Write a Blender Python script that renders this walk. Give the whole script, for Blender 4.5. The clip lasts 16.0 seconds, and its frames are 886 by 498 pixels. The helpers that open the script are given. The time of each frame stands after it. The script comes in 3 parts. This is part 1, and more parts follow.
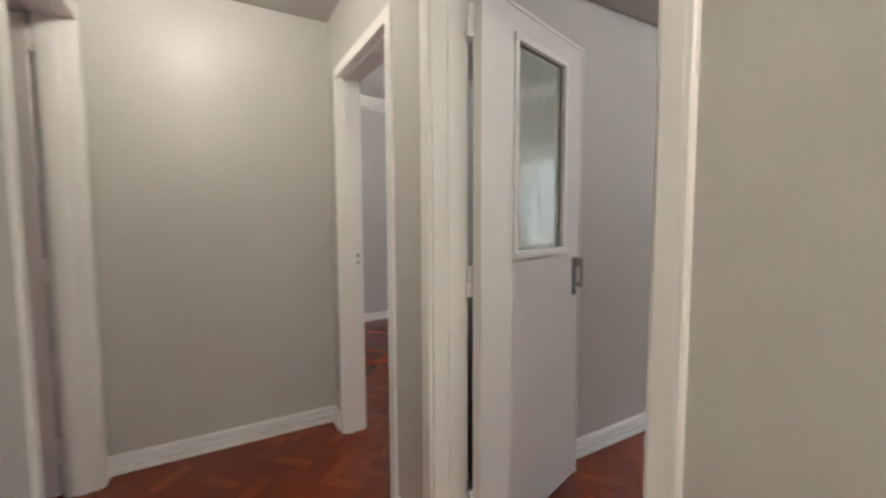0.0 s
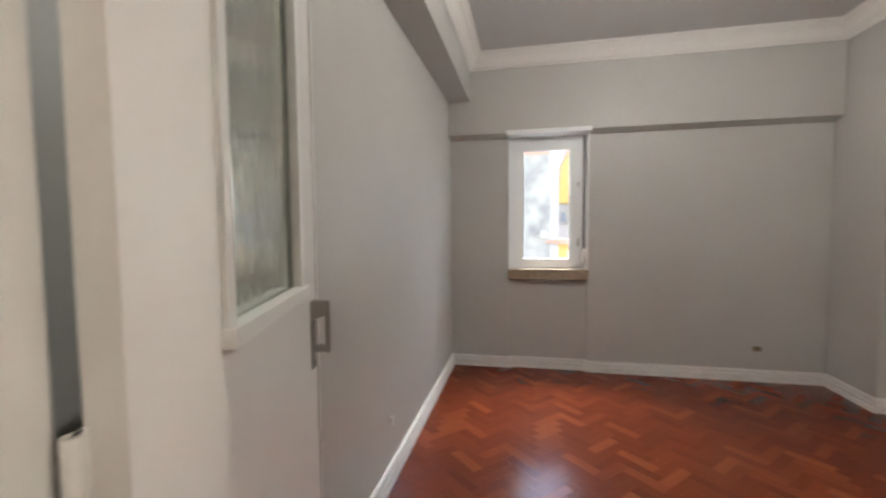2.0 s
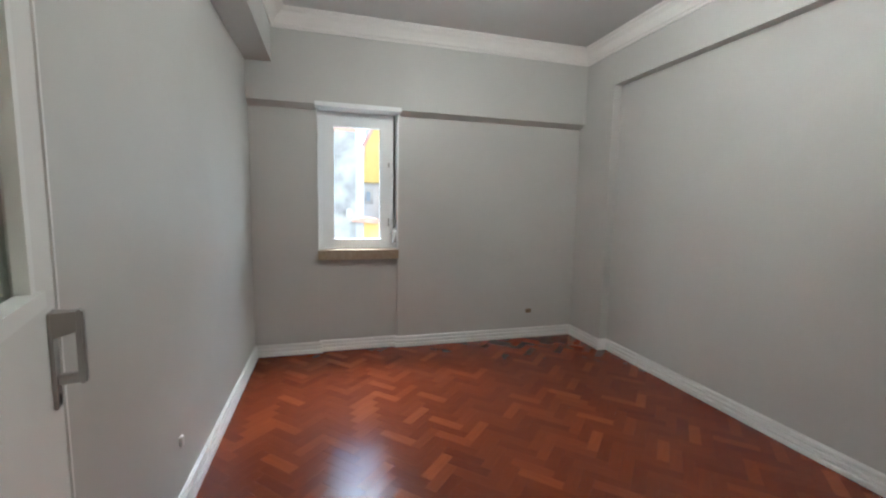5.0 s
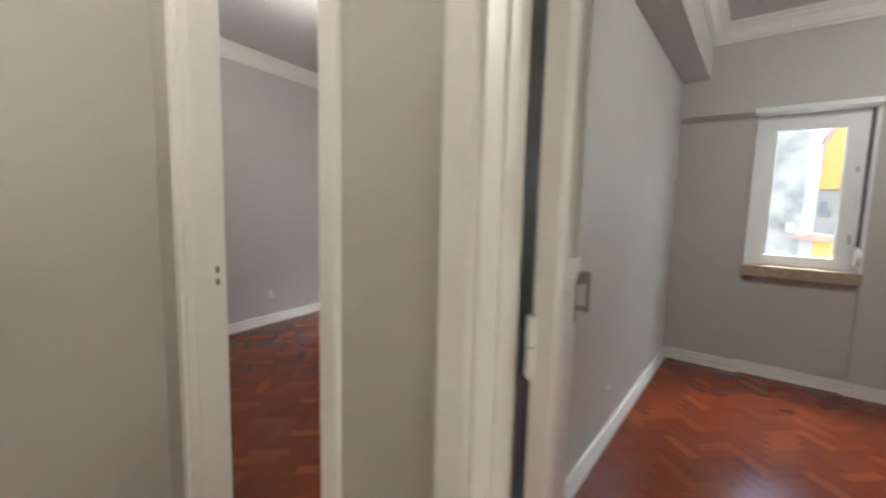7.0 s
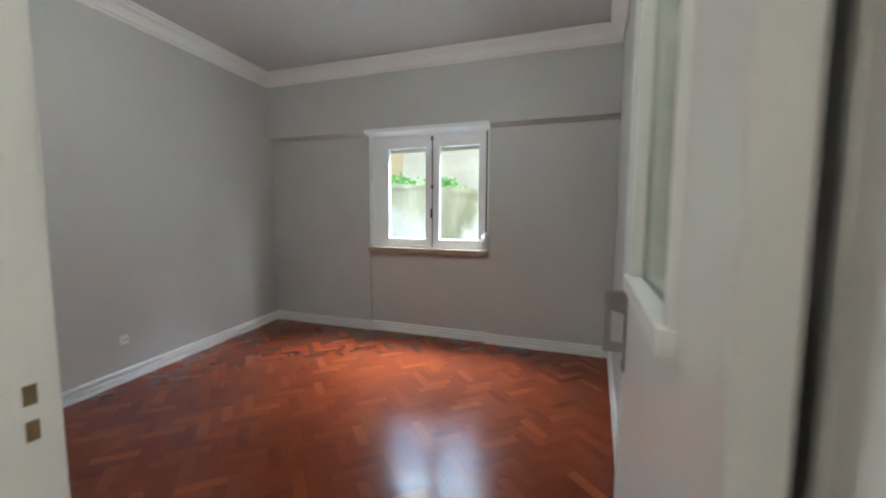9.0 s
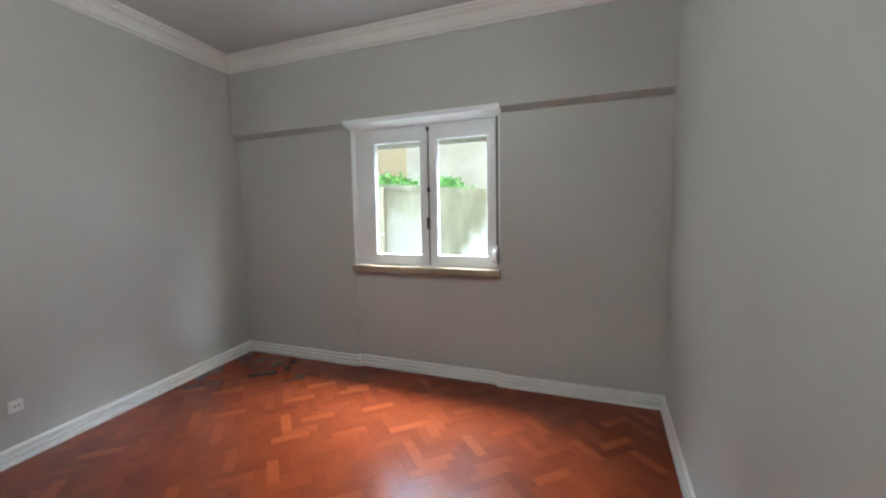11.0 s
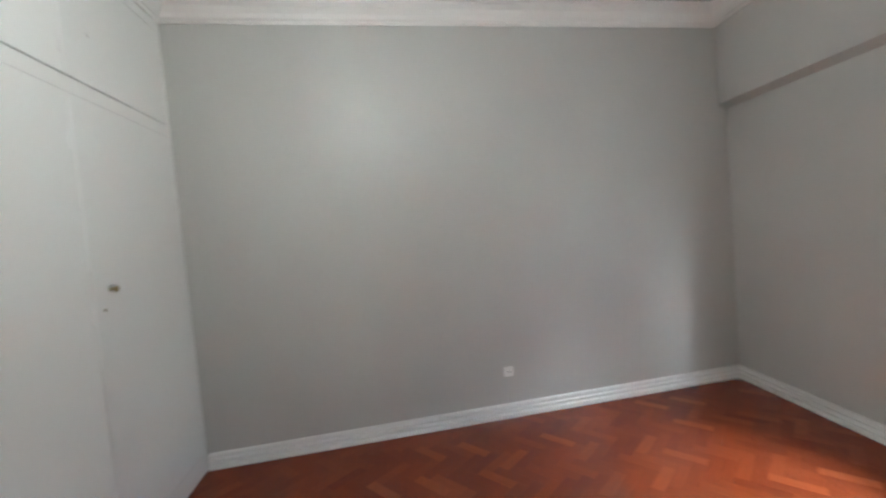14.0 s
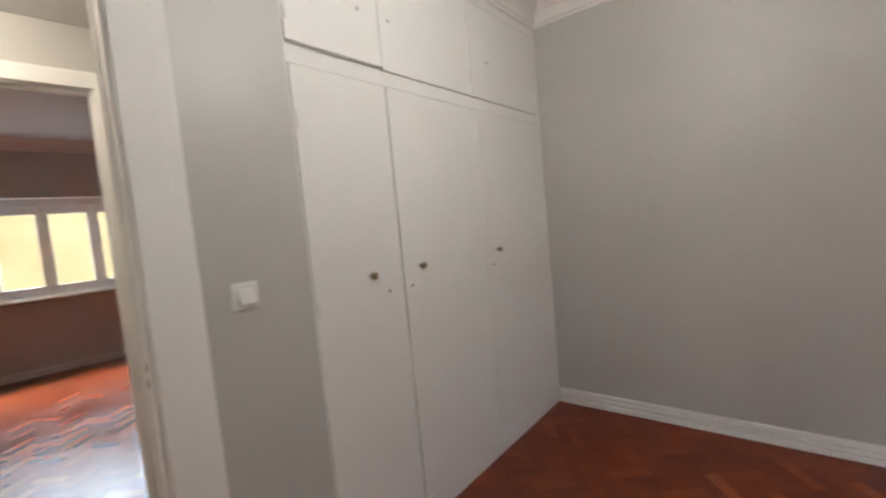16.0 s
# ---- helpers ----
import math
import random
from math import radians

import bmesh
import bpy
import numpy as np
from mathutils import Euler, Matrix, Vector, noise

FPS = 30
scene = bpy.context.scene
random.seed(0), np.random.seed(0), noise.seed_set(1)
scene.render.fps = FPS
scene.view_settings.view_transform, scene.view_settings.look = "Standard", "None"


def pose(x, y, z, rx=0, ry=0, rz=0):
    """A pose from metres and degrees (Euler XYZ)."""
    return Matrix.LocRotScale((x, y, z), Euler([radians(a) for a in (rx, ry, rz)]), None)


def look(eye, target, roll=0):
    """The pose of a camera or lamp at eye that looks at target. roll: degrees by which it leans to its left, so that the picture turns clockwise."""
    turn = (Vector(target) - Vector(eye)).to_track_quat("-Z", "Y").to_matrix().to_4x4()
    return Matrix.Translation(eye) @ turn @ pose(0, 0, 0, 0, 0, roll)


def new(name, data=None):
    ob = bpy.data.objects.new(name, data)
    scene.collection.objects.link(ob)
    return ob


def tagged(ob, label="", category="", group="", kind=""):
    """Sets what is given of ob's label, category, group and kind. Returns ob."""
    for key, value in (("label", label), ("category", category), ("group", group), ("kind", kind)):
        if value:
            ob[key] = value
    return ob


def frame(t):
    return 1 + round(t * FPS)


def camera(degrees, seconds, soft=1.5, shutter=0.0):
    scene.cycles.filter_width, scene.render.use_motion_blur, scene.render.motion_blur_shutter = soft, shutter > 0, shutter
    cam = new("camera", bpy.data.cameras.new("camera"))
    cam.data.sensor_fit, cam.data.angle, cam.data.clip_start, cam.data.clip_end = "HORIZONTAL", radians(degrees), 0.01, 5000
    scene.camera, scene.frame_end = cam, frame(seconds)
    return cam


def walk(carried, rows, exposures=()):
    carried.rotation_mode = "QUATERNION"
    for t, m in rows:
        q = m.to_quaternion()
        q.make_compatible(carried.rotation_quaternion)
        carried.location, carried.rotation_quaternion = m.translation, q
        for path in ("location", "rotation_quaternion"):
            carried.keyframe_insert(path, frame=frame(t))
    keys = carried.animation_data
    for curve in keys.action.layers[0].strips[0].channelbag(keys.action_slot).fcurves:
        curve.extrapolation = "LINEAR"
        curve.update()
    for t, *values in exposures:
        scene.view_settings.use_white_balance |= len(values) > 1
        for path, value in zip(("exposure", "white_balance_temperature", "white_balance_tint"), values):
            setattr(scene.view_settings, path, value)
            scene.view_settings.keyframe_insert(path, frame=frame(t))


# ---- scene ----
PATH = [
    (0, pose(0.997, 0.089, 1.230, 85.90, 0.22, 60.10)),
    (0.5, pose(0.759, 0.176, 1.230, 85.85, 0.50, 49.96)),
    (0.8, pose(0.630, 0.262, 1.241, 86.07, 0.70, 43.40)),
    (1, pose(0.539, 0.323, 1.251, 86.35, 0.83, 38.54)),
    (1.5, pose(0.344, 0.472, 1.243, 86.82, 0.52, 24.97)),
    (2, pose(0.214, 0.598, 1.243, 86.78, 0.57, 11.47)),
    (2.5, pose(0.131, 0.689, 1.261, 85.88, -0.16, -1.00)),
    (3, pose(0.098, 0.765, 1.256, 85.11, -0.95, -12.75)),
    (3.2, pose(0.098, 0.777, 1.259, 84.84, -1.20, -16.79)),
    (5.5, pose(0.201, 0.601, 1.249, 83.37, -0.80, -14.26)),
    (6, pose(0.269, 0.464, 1.245, 83.21, -1.14, 1.20)),
    (6.5, pose(0.265, 0.321, 1.247, 83.44, -1.40, 19.83)),
    (7, pose(0.139, 0.226, 1.253, 84.11, -1.43, 37.74)),
    (7.5, pose(-0.127, 0.228, 1.247, 84.96, -0.81, 39.34)),
    (8, pose(-0.340, 0.319, 1.239, 84.83, -0.42, 34.52)),
    (8.5, pose(-0.511, 0.453, 1.256, 84.67, -0.52, 27.67)),
    (9, pose(-0.686, 0.583, 1.229, 84.68, -0.23, 20.54)),
    (11.5, pose(-0.922, 1.527, 1.314, 84.47, 2.28, 22.95)),
    (12, pose(-0.976, 1.657, 1.314, 84.51, 2.99, 32.03)),
    (12.5, pose(-1.082, 1.785, 1.320, 84.93, 3.95, 42.54)),
    (13, pose(-1.128, 1.851, 1.327, 85.22, 5.56, 55.90)),
    (13.5, pose(-1.173, 1.844, 1.313, 86.22, 5.88, 71.09)),
    (14, pose(-1.190, 1.951, 1.275, 87.23, 4.83, 86.87)),
    (14.5, pose(-1.203, 2.104, 1.296, 86.87, 4.97, 102.49)),
    (15, pose(-1.164, 2.127, 1.311, 86.05, 5.33, 114.19)),
    (15.3, pose(-1.150, 2.133, 1.318, 85.75, 5.49, 120.74)),
    (15.5, pose(-1.136, 2.123, 1.320, 85.76, 5.53, 124.83)),
    (16, pose(-1.093, 2.099, 1.333, 86.07, 5.35, 135.26)),
]
cam = camera(94.7, 16.0, soft=2.2, shutter=0.5)
EXPOSURES = [
    (0.0, 2.66, 6150, 9), (1.0, 2.68, 6250, 10), (1.6, 2.80, 6350, 10), (3.0, 2.82, 6150, 9), (5.5, 2.86, 5750, 3), (6.5, 2.82, 6100, 4), (7.5, 2.68, 6200, 5),
    (8.5, 2.64, 5950, 2), (9.0, 2.64, 5700, 0), (11.5, 2.70, 5700, 0), (12.5, 2.72, 5750, 0), (13.5, 2.84, 5700, 1), (14.0, 2.96, 5750, 1), (14.5, 3.04, 6250, 4), (15.0, 3.00, 6450, 8), (15.5, 2.92, 6450, 9), (16.0, 2.70, 6450, 10),
]
walk(cam, PATH, EXPOSURES)

# ---- sky and sun ----
world = bpy.data.worlds.new("sky")
scene.world = world
world.use_nodes = True
wn = world.node_tree
sky = wn.nodes.new("ShaderNodeTexSky")
sky.sky_type = "NISHITA"
sky.sun_disc = False
sky.sun_elevation = radians(52)
sky.sun_rotation = radians(80)
sky.dust_density = 2.0
wn.links.new(sky.outputs[0], wn.nodes["Background"].inputs["Color"])
wn.nodes["Background"].inputs["Strength"].default_value = 0.15
sun = new("sun", bpy.data.lights.new("sun", "SUN"))
sun.data.energy = 1.05
sun.data.angle = radians(10)
sun.data.color = (1.0, 0.94, 0.85)
sun.matrix_world = look((9, 0.6, 12), (0, 0, 0))


def sky_light(name, x, y, z, target, wide, high, watts):
    """Stands in for the open sky above a window, just outside its head."""
    lamp = new(name, bpy.data.lights.new(name, "AREA"))
    lamp.data.shape = "RECTANGLE"
    lamp.data.size, lamp.data.size_y = wide, high
    lamp.data.energy = watts
    lamp.data.color = (0.93, 0.97, 1.0)
    lamp.matrix_world = look((x, y, z), target)
    return lamp


sky_light("sky_light_a", 0.40, 5.10, 2.92, (0.70, 3.1, 0.2), 1.9, 1.0, 48.0)
sky_light("sky_light_b", -2.20, 5.15, 2.90, (-2.3, 2.9, 0.2), 1.8, 0.8, 90.0)
sky_light("sky_light_c", -1.10, -5.7, 2.75, (-1.1, -2.2, 0.6), 2.4, 0.9, 84.0)


# ---- materials ----
def shader(name, color=(0.8, 0.8, 0.8), rough=0.5, metal=0.0):
    m = bpy.data.materials.new(name)
    m.use_nodes = True
    b = m.node_tree.nodes["Principled BSDF"]
    b.inputs["Base Color"].default_value = (*color, 1)
    b.inputs["Roughness"].default_value = rough
    b.inputs["Metallic"].default_value = metal
    return m, m.node_tree, b


def node(nt, kind, **values):
    n = nt.nodes.new(kind)
    for key, v in values.items():
        n.inputs[key].default_value = v
    return n


def mixed(nt, fac, a, b):
    """A colour mix of two colours or sockets by a factor socket."""
    n = nt.nodes.new("ShaderNodeMix")
    n.data_type = "RGBA"
    nt.links.new(fac, n.inputs[0])
    for socket, v in ((n.inputs[6], a), (n.inputs[7], b)):
        if isinstance(v, tuple):
            socket.default_value = (*v, 1)
        else:
            nt.links.new(v, socket)
    return n.outputs[2]


def ranged(nt, value, lo, hi, a=0.0, b=1.0):
    n = nt.nodes.new("ShaderNodeMapRange")
    nt.links.new(value, n.inputs[0])
    for i, v in enumerate((lo, hi, a, b)):
        n.inputs[i + 1].default_value = v
    return n.outputs[0]


def noise_at(nt, scale, detail=4.0, stretch=None):
    tc = nt.nodes.new("ShaderNodeTexCoord")
    n = node(nt, "ShaderNodeTexNoise", Scale=scale, Detail=detail)
    if stretch:
        mp = node(nt, "ShaderNodeMapping", Scale=stretch)
        nt.links.new(tc.outputs["Object"], mp.inputs[0])
        nt.links.new(mp.outputs[0], n.inputs["Vector"])
    else:
        nt.links.new(tc.outputs["Object"], n.inputs["Vector"])
    return n.outputs["Fac"]


def bumped(nt, b, height, strength, distance):
    n = node(nt, "ShaderNodeBump", Strength=strength, Distance=distance)
    nt.links.new(height, n.inputs["Height"])
    nt.links.new(n.outputs[0], b.inputs["Normal"])


def paint(name, color, rough, uneven=0.05, grain=0.15):
    """Rolled or brushed paint: faint clouding in tone and gloss, fine roller texture."""
    m, nt, b = shader(name, color, rough)
    big = noise_at(nt, 1.7, 5)
    lo = tuple(c * (1 - uneven) for c in color)
    hi = tuple(min(1, c * (1 + uneven)) for c in color)
    nt.links.new(mixed(nt, ranged(nt, big, 0.3, 0.7), lo, hi), b.inputs["Base Color"])
    nt.links.new(ranged(nt, noise_at(nt, 5, 3), 0.3, 0.7, rough - 0.025, rough + 0.025), b.inputs["Roughness"])
    bumped(nt, b, noise_at(nt, 90, 2), grain, 0.001)
    return m


WALL = paint("wall_paint", (0.53, 0.517, 0.487), 0.42, 0.03, 0.05)
CEIL = paint("ceiling_paint", (0.56, 0.545, 0.53), 0.6, 0.03, 0.05)
TRIM = paint("white_gloss_paint", (0.83, 0.82, 0.79), 0.30, 0.012, 0.02)
FRAME = paint("white_window_paint", (0.86, 0.87, 0.87), 0.35, 0.012, 0.02)
CROWN = paint("crown_paint", (0.80, 0.775, 0.74), 0.5, 0.015, 0.02)
DOOR = paint("door_paint", (0.75, 0.73, 0.70), 0.32, 0.012, 0.02)
CLOSET = paint("closet_paint", (0.83, 0.82, 0.79), 0.19, 0.012, 0.03)
PLASTIC = shader("white_plastic", (0.80, 0.79, 0.76), 0.35)[0]
OLD_PLASTIC = shader("browned_plastic", (0.23, 0.15, 0.08), 0.45)[0]
METAL = shader("brushed_nickel", (0.42, 0.41, 0.39), 0.32, 1.0)[0]
BRASS = shader("dull_brass", (0.28, 0.22, 0.12), 0.4, 1.0)[0]
AGED = shader("aged_metal", (0.09, 0.08, 0.07), 0.5, 0.7)[0]
DARK = shader("dark_recess", (0.02, 0.018, 0.016), 0.8)[0]
CORD = shader("black_cord", (0.03, 0.03, 0.03), 0.5)[0]
STRAP = paint("woven_strap", (0.16, 0.15, 0.14), 0.8)


def make_wood():
    """Varnished reddish hardwood: every block its own tone, from plum brown to orange, with a streaky grain."""
    m, nt, b = shader("mahogany_parquet", (0.2, 0.05, 0.02), 0.16)
    info = nt.nodes.new("ShaderNodeObjectInfo")
    geo = nt.nodes.new("ShaderNodeNewGeometry")
    add = nt.nodes.new("ShaderNodeMath")
    add.operation = "ADD"
    nt.links.new(info.outputs["Random"], add.inputs[0])
    nt.links.new(geo.outputs["Random Per Island"], add.inputs[1])
    fr = nt.nodes.new("ShaderNodeMath")
    fr.operation = "FRACT"
    nt.links.new(add.outputs[0], fr.inputs[0])
    ramp = nt.nodes.new("ShaderNodeValToRGB")
    ramp.color_ramp.elements[0].color = (0.135, 0.0225, 0.0075, 1)
    ramp.color_ramp.elements[1].color = (0.29, 0.064, 0.019, 1)
    for at, col in ((0.12, (0.160, 0.0265, 0.0080)), (0.45, (0.180, 0.0310, 0.0092)), (0.75, (0.200, 0.0365, 0.0108)), (0.90, (0.235, 0.0460, 0.0140))):
        mid = ramp.color_ramp.elements.new(at)
        mid.color = (*col, 1)
    nt.links.new(fr.outputs[0], ramp.inputs[0])
    grain = noise_at(nt, 7, 6, (1, 7, 1))
    col = mixed(nt, ranged(nt, grain, 0.35, 0.75, 0.0, 0.22), ramp.outputs[0], (0.07, 0.014, 0.006))
    cloud = noise_at(nt, 9, 3)
    col = mixed(nt, ranged(nt, cloud, 0.35, 0.75, 0.0, 0.25), col, (0.24, 0.050, 0.015))
    nt.links.new(col, b.inputs["Base Color"])
    wear = noise_at(nt, 2.5, 5)
    nt.links.new(ranged(nt, wear, 0.3, 0.7, 0.15, 0.24), b.inputs["Roughness"])
    b.inputs["Specular IOR Level"].default_value = 0.42
    bumped(nt, b, noise_at(nt, 14, 3), 0.08, 0.004)
    return m


WOOD = make_wood()


def make_stone(name, a, c, scale, rough=0.7):
    m, nt, b = shader(name, a, rough)
    f = noise_at(nt, scale, 8)
    nt.links.new(mixed(nt, ranged(nt, f, 0.35, 0.65), a, c), b.inputs["Base Color"])
    bumped(nt, b, noise_at(nt, scale * 12, 4), 0.3, 0.004)
    return m


SILL = make_stone("limestone_sill", (0.34, 0.25, 0.17), (0.42, 0.33, 0.24), 30, 0.45)


def make_old_wall():
    """Streaked, mossy concrete with patches of old whitewash low down."""
    m, nt, b = shader("stained_concrete", (0.1, 0.1, 0.08), 0.9)
    streak = noise_at(nt, 2.2, 7, (1, 1, 0.3))
    col = mixed(nt, ranged(nt, streak, 0.35, 0.68), (0.224, 0.202, 0.118), (0.462, 0.414, 0.286))
    tc = nt.nodes.new("ShaderNodeTexCoord")
    sep = nt.nodes.new("ShaderNodeSeparateXYZ")
    nt.links.new(tc.outputs["Object"], sep.inputs[0])
    add = nt.nodes.new("ShaderNodeMath")
    add.operation = "MULTIPLY_ADD"
    nt.links.new(sep.outputs[2], add.inputs[0])
    add.inputs[1].default_value = -0.22
    nt.links.new(noise_at(nt, 1.3, 6, (1, 1, 0.6)), add.inputs[2])
    nt.links.new(mixed(nt, ranged(nt, add.outputs[0], 0.24, 0.36), col, (0.532, 0.493, 0.392)), b.inputs["Base Color"])
    bumped(nt, b, noise_at(nt, 16, 4), 0.3, 0.004)
    return m


CONCRETE = make_old_wall()
RENDERED = make_stone("weathered_render", (0.518, 0.42, 0.274), (0.686, 0.582, 0.414), 0.9, 0.9)
ORANGE = make_stone("faded_orange_render", (0.82, 0.49, 0.154), (0.82, 0.616, 0.28), 2.0, 0.9)
BEIGE = make_stone("beige_render", (0.476, 0.322, 0.154), (0.588, 0.42, 0.224), 0.6, 0.9)
PALE_OCHRE = make_stone("pale_ochre_render", (0.476, 0.35, 0.162), (0.588, 0.462, 0.246), 0.8, 0.9)
OCHRE = make_stone("ochre_render", (0.646, 0.465, 0.142), (0.76, 0.57, 0.209), 0.9, 0.9)
WHITEWASH = make_stone("whitewash", (0.294, 0.28, 0.258), (0.49, 0.465, 0.42), 2.6, 0.9)
LIMEWASH = make_stone("limewash", (0.462, 0.448, 0.434), (0.574, 0.546, 0.518), 2.0, 0.9)
TERRACOTTA = make_stone("terracotta_tiles", (0.56, 0.294, 0.21), (0.728, 0.434, 0.322), 4, 0.8)
ASPHALT = make_stone("paving", (0.20, 0.19, 0.18), (0.28, 0.27, 0.25), 3, 0.9)
LEAF = make_stone("ivy_leaf", (0.08, 0.208, 0.032), (0.144, 0.32, 0.048), 8, 0.5)
SLAT = paint("cream_shutter", (0.60, 0.55, 0.42), 0.5)
PIPE = paint("cream_pipe", (0.28, 0.25, 0.175), 0.5)


def make_glass(name):
    m, nt, b = shader(name, (0.95, 0.98, 0.97), 0.0)
    b.inputs["Transmission Weight"].default_value = 1.0
    b.inputs["IOR"].default_value = 1.05
    return m


def make_rippled():
    """Old cast glass: upright ripples that smear a bright reflection sideways, greenish body."""
    m, nt, b = shader("rippled_glass", (0.52, 0.60, 0.51), 0.12)
    b.inputs["Transmission Weight"].default_value = 0.7
    b.inputs["IOR"].default_value = 1.40
    gloss = node(nt, "ShaderNodeBsdfGlossy", Roughness=0.035)
    gloss.inputs["Color"].default_value = (0.93, 0.96, 0.92, 1)
    bump = node(nt, "ShaderNodeBump", Strength=0.65, Distance=0.0030)
    nt.links.new(noise_at(nt, 62, 2, (1, 1, 0.16)), bump.inputs["Height"])
    fine = node(nt, "ShaderNodeBump", Strength=0.35, Distance=0.0012)
    nt.links.new(noise_at(nt, 120, 2, (1, 1, 0.8)), fine.inputs["Height"])
    nt.links.new(bump.outputs[0], fine.inputs["Normal"])
    for socket in (b.inputs["Normal"], gloss.inputs["Normal"]):
        nt.links.new(fine.outputs[0], socket)
    mix = nt.nodes.new("ShaderNodeMixShader")
    mix.inputs[0].default_value = 0.62
    nt.links.new(b.outputs[0], mix.inputs[1])
    nt.links.new(gloss.outputs[0], mix.inputs[2])
    nt.links.new(mix.outputs[0], nt.nodes["Material Output"].inputs["Surface"])
    return m


PANE = make_glass("window_glass")
RIPPLE = make_rippled()


def glowing(name, color, strength):
    m, nt, b = shader(name, color)
    b.inputs["Emission Color"].default_value = (*color, 1)
    b.inputs["Emission Strength"].default_value = strength
    return m


BULB_COOL = glowing("lit_bulb_cool", (1.0, 0.965, 0.90), 102.0)
BULB_BRIGHT = glowing("lit_bulb_bright", (1.0, 0.955, 0.88), 126.0)
BULB_WARM = glowing("lit_bulb_warm", (1.0, 0.885, 0.74), 47.0)
BULB_HALL = glowing("lit_bulb_hall", (1.0, 0.885, 0.75), 192.0)


# ---- mesh helpers ----
def box(bm, x0, x1, y0, y1, z0, z1):
    vs = [bm.verts.new(p) for p in ((x0, y0, z0), (x1, y0, z0), (x1, y1, z0), (x0, y1, z0), (x0, y0, z1), (x1, y0, z1), (x1, y1, z1), (x0, y1, z1))]
    for f in ((3, 2, 1, 0), (4, 5, 6, 7), (0, 1, 5, 4), (1, 2, 6, 5), (2, 3, 7, 6), (3, 0, 4, 7)):
        bm.faces.new([vs[i] for i in f])
    return bm


def prism(bm, pts, z0, z1):
    """Counter-clockwise plan outline, extruded upwards."""
    lo = [bm.verts.new((x, y, z0)) for x, y in pts]
    hi = [bm.verts.new((x, y, z1)) for x, y in pts]
    bm.faces.new(lo[::-1])
    bm.faces.new(hi)
    for i in range(len(pts)):
        j = (i + 1) % len(pts)
        bm.faces.new((lo[i], lo[j], hi[j], hi[i]))
    return bm


def tube(bm, a, b, r0, r1=None, n=16):
    a, b = Vector(a), Vector(b)
    m = Matrix.Translation((a + b) / 2) @ (b - a).to_track_quat("Z", "Y").to_matrix().to_4x4()
    bmesh.ops.create_cone(bm, cap_ends=True, segments=n, radius1=r0, radius2=r0 if r1 is None else r1, depth=(b - a).length, matrix=m)
    return bm


def lathe(bm, profile, n=24, at=(0, 0, 0)):
    """A turned shape: (radius, height) pairs about the z axis."""
    rings = [[bm.verts.new((at[0] + r * math.cos(2 * math.pi * i / n), at[1] + r * math.sin(2 * math.pi * i / n), at[2] + z)) for i in range(n)] for r, z in profile]
    for a, b in zip(rings, rings[1:]):
        for i in range(n):
            bm.faces.new((a[i], a[(i + 1) % n], b[(i + 1) % n], b[i]))
    bm.faces.new(rings[0][::-1])
    bm.faces.new(rings[-1])
    return bm


def sweep(bm, path, profile, closed=False):
    """Profile of (distance to the left of the path, height), mitred at the corners and capped at the ends."""
    n = len(path)
    rings = []
    for i, p in enumerate(path):
        p = Vector(p)
        before = (p - Vector(path[i - 1])).normalized() if closed or i else None
        after = (Vector(path[(i + 1) % n]) - p).normalized() if closed or i < n - 1 else None
        before = before or after
        after = after or before
        na, nb = Vector((-before.y, before.x)), Vector((-after.y, after.x))
        mitre = (na + nb) / (1 + na.dot(nb))
        rings.append([bm.verts.new((p.x + mitre.x * d, p.y + mitre.y * d, z)) for d, z in profile])
    for i in range(n if closed else n - 1):
        a, b = rings[i], rings[(i + 1) % n]
        for k in range(len(profile)):
            j = (k + 1) % len(profile)
            bm.faces.new((a[k], b[k], b[j], a[j]))
    if not closed:
        bm.faces.new(rings[0])
        bm.faces.new(rings[-1][::-1])
    return bm


def softened(bm, width, segments=2):
    bmesh.ops.bevel(bm, geom=bm.edges[:], offset=width, segments=segments, affect="EDGES", clamp_overlap=True)
    return bm


def mesh_of(name, bm, material, recalc=True):
    if recalc:
        bmesh.ops.recalc_face_normals(bm, faces=bm.faces[:])
    me = bpy.data.meshes.new(name)
    bm.to_mesh(me)
    bm.free()
    me.materials.append(material)
    return me


def smooth(ob):
    for p in ob.data.polygons:
        p.use_smooth = True
    return ob


def part(name, bm, material, parent=None, label="", recalc=True):
    ob = new(name, mesh_of(name, bm, material, recalc))
    ob.parent = parent
    if label:
        ob["label"] = label
    return ob


def fixed(name, bm, material, label=""):
    return tagged(part(name, bm, material), label, "", "", "structure")


def base(name, m, label, category, group=""):
    ob = new(name)
    ob.empty_display_size = 0.1
    ob.matrix_world = m
    return tagged(ob, label, category, group)


B = bmesh.new

# ---- plan ----
TOP = 2.66
HALL_TOP = 2.37
A_L, A_R, A_N = -0.433, 2.53, 4.174
A_UP = 4.09
A_PIER = 2.455
B_R, B_N, B_UP = -0.535, 4.217, 4.15
B_NW, B_SW = (-4.055, B_N), (-3.576, 0.603)
S0, S1 = 0.73, 0.86
HEAD = 2.0
SLOPE = 0.092


def closet_line(x):
    return B_SW[1] + SLOPE * (x - B_SW[0])


# ---- walls ----
bm = B()
box(bm, B_R, A_L, S1 + 0.002, 4.45, 0, TOP)
fixed("wall_between_rooms", bm, WALL)

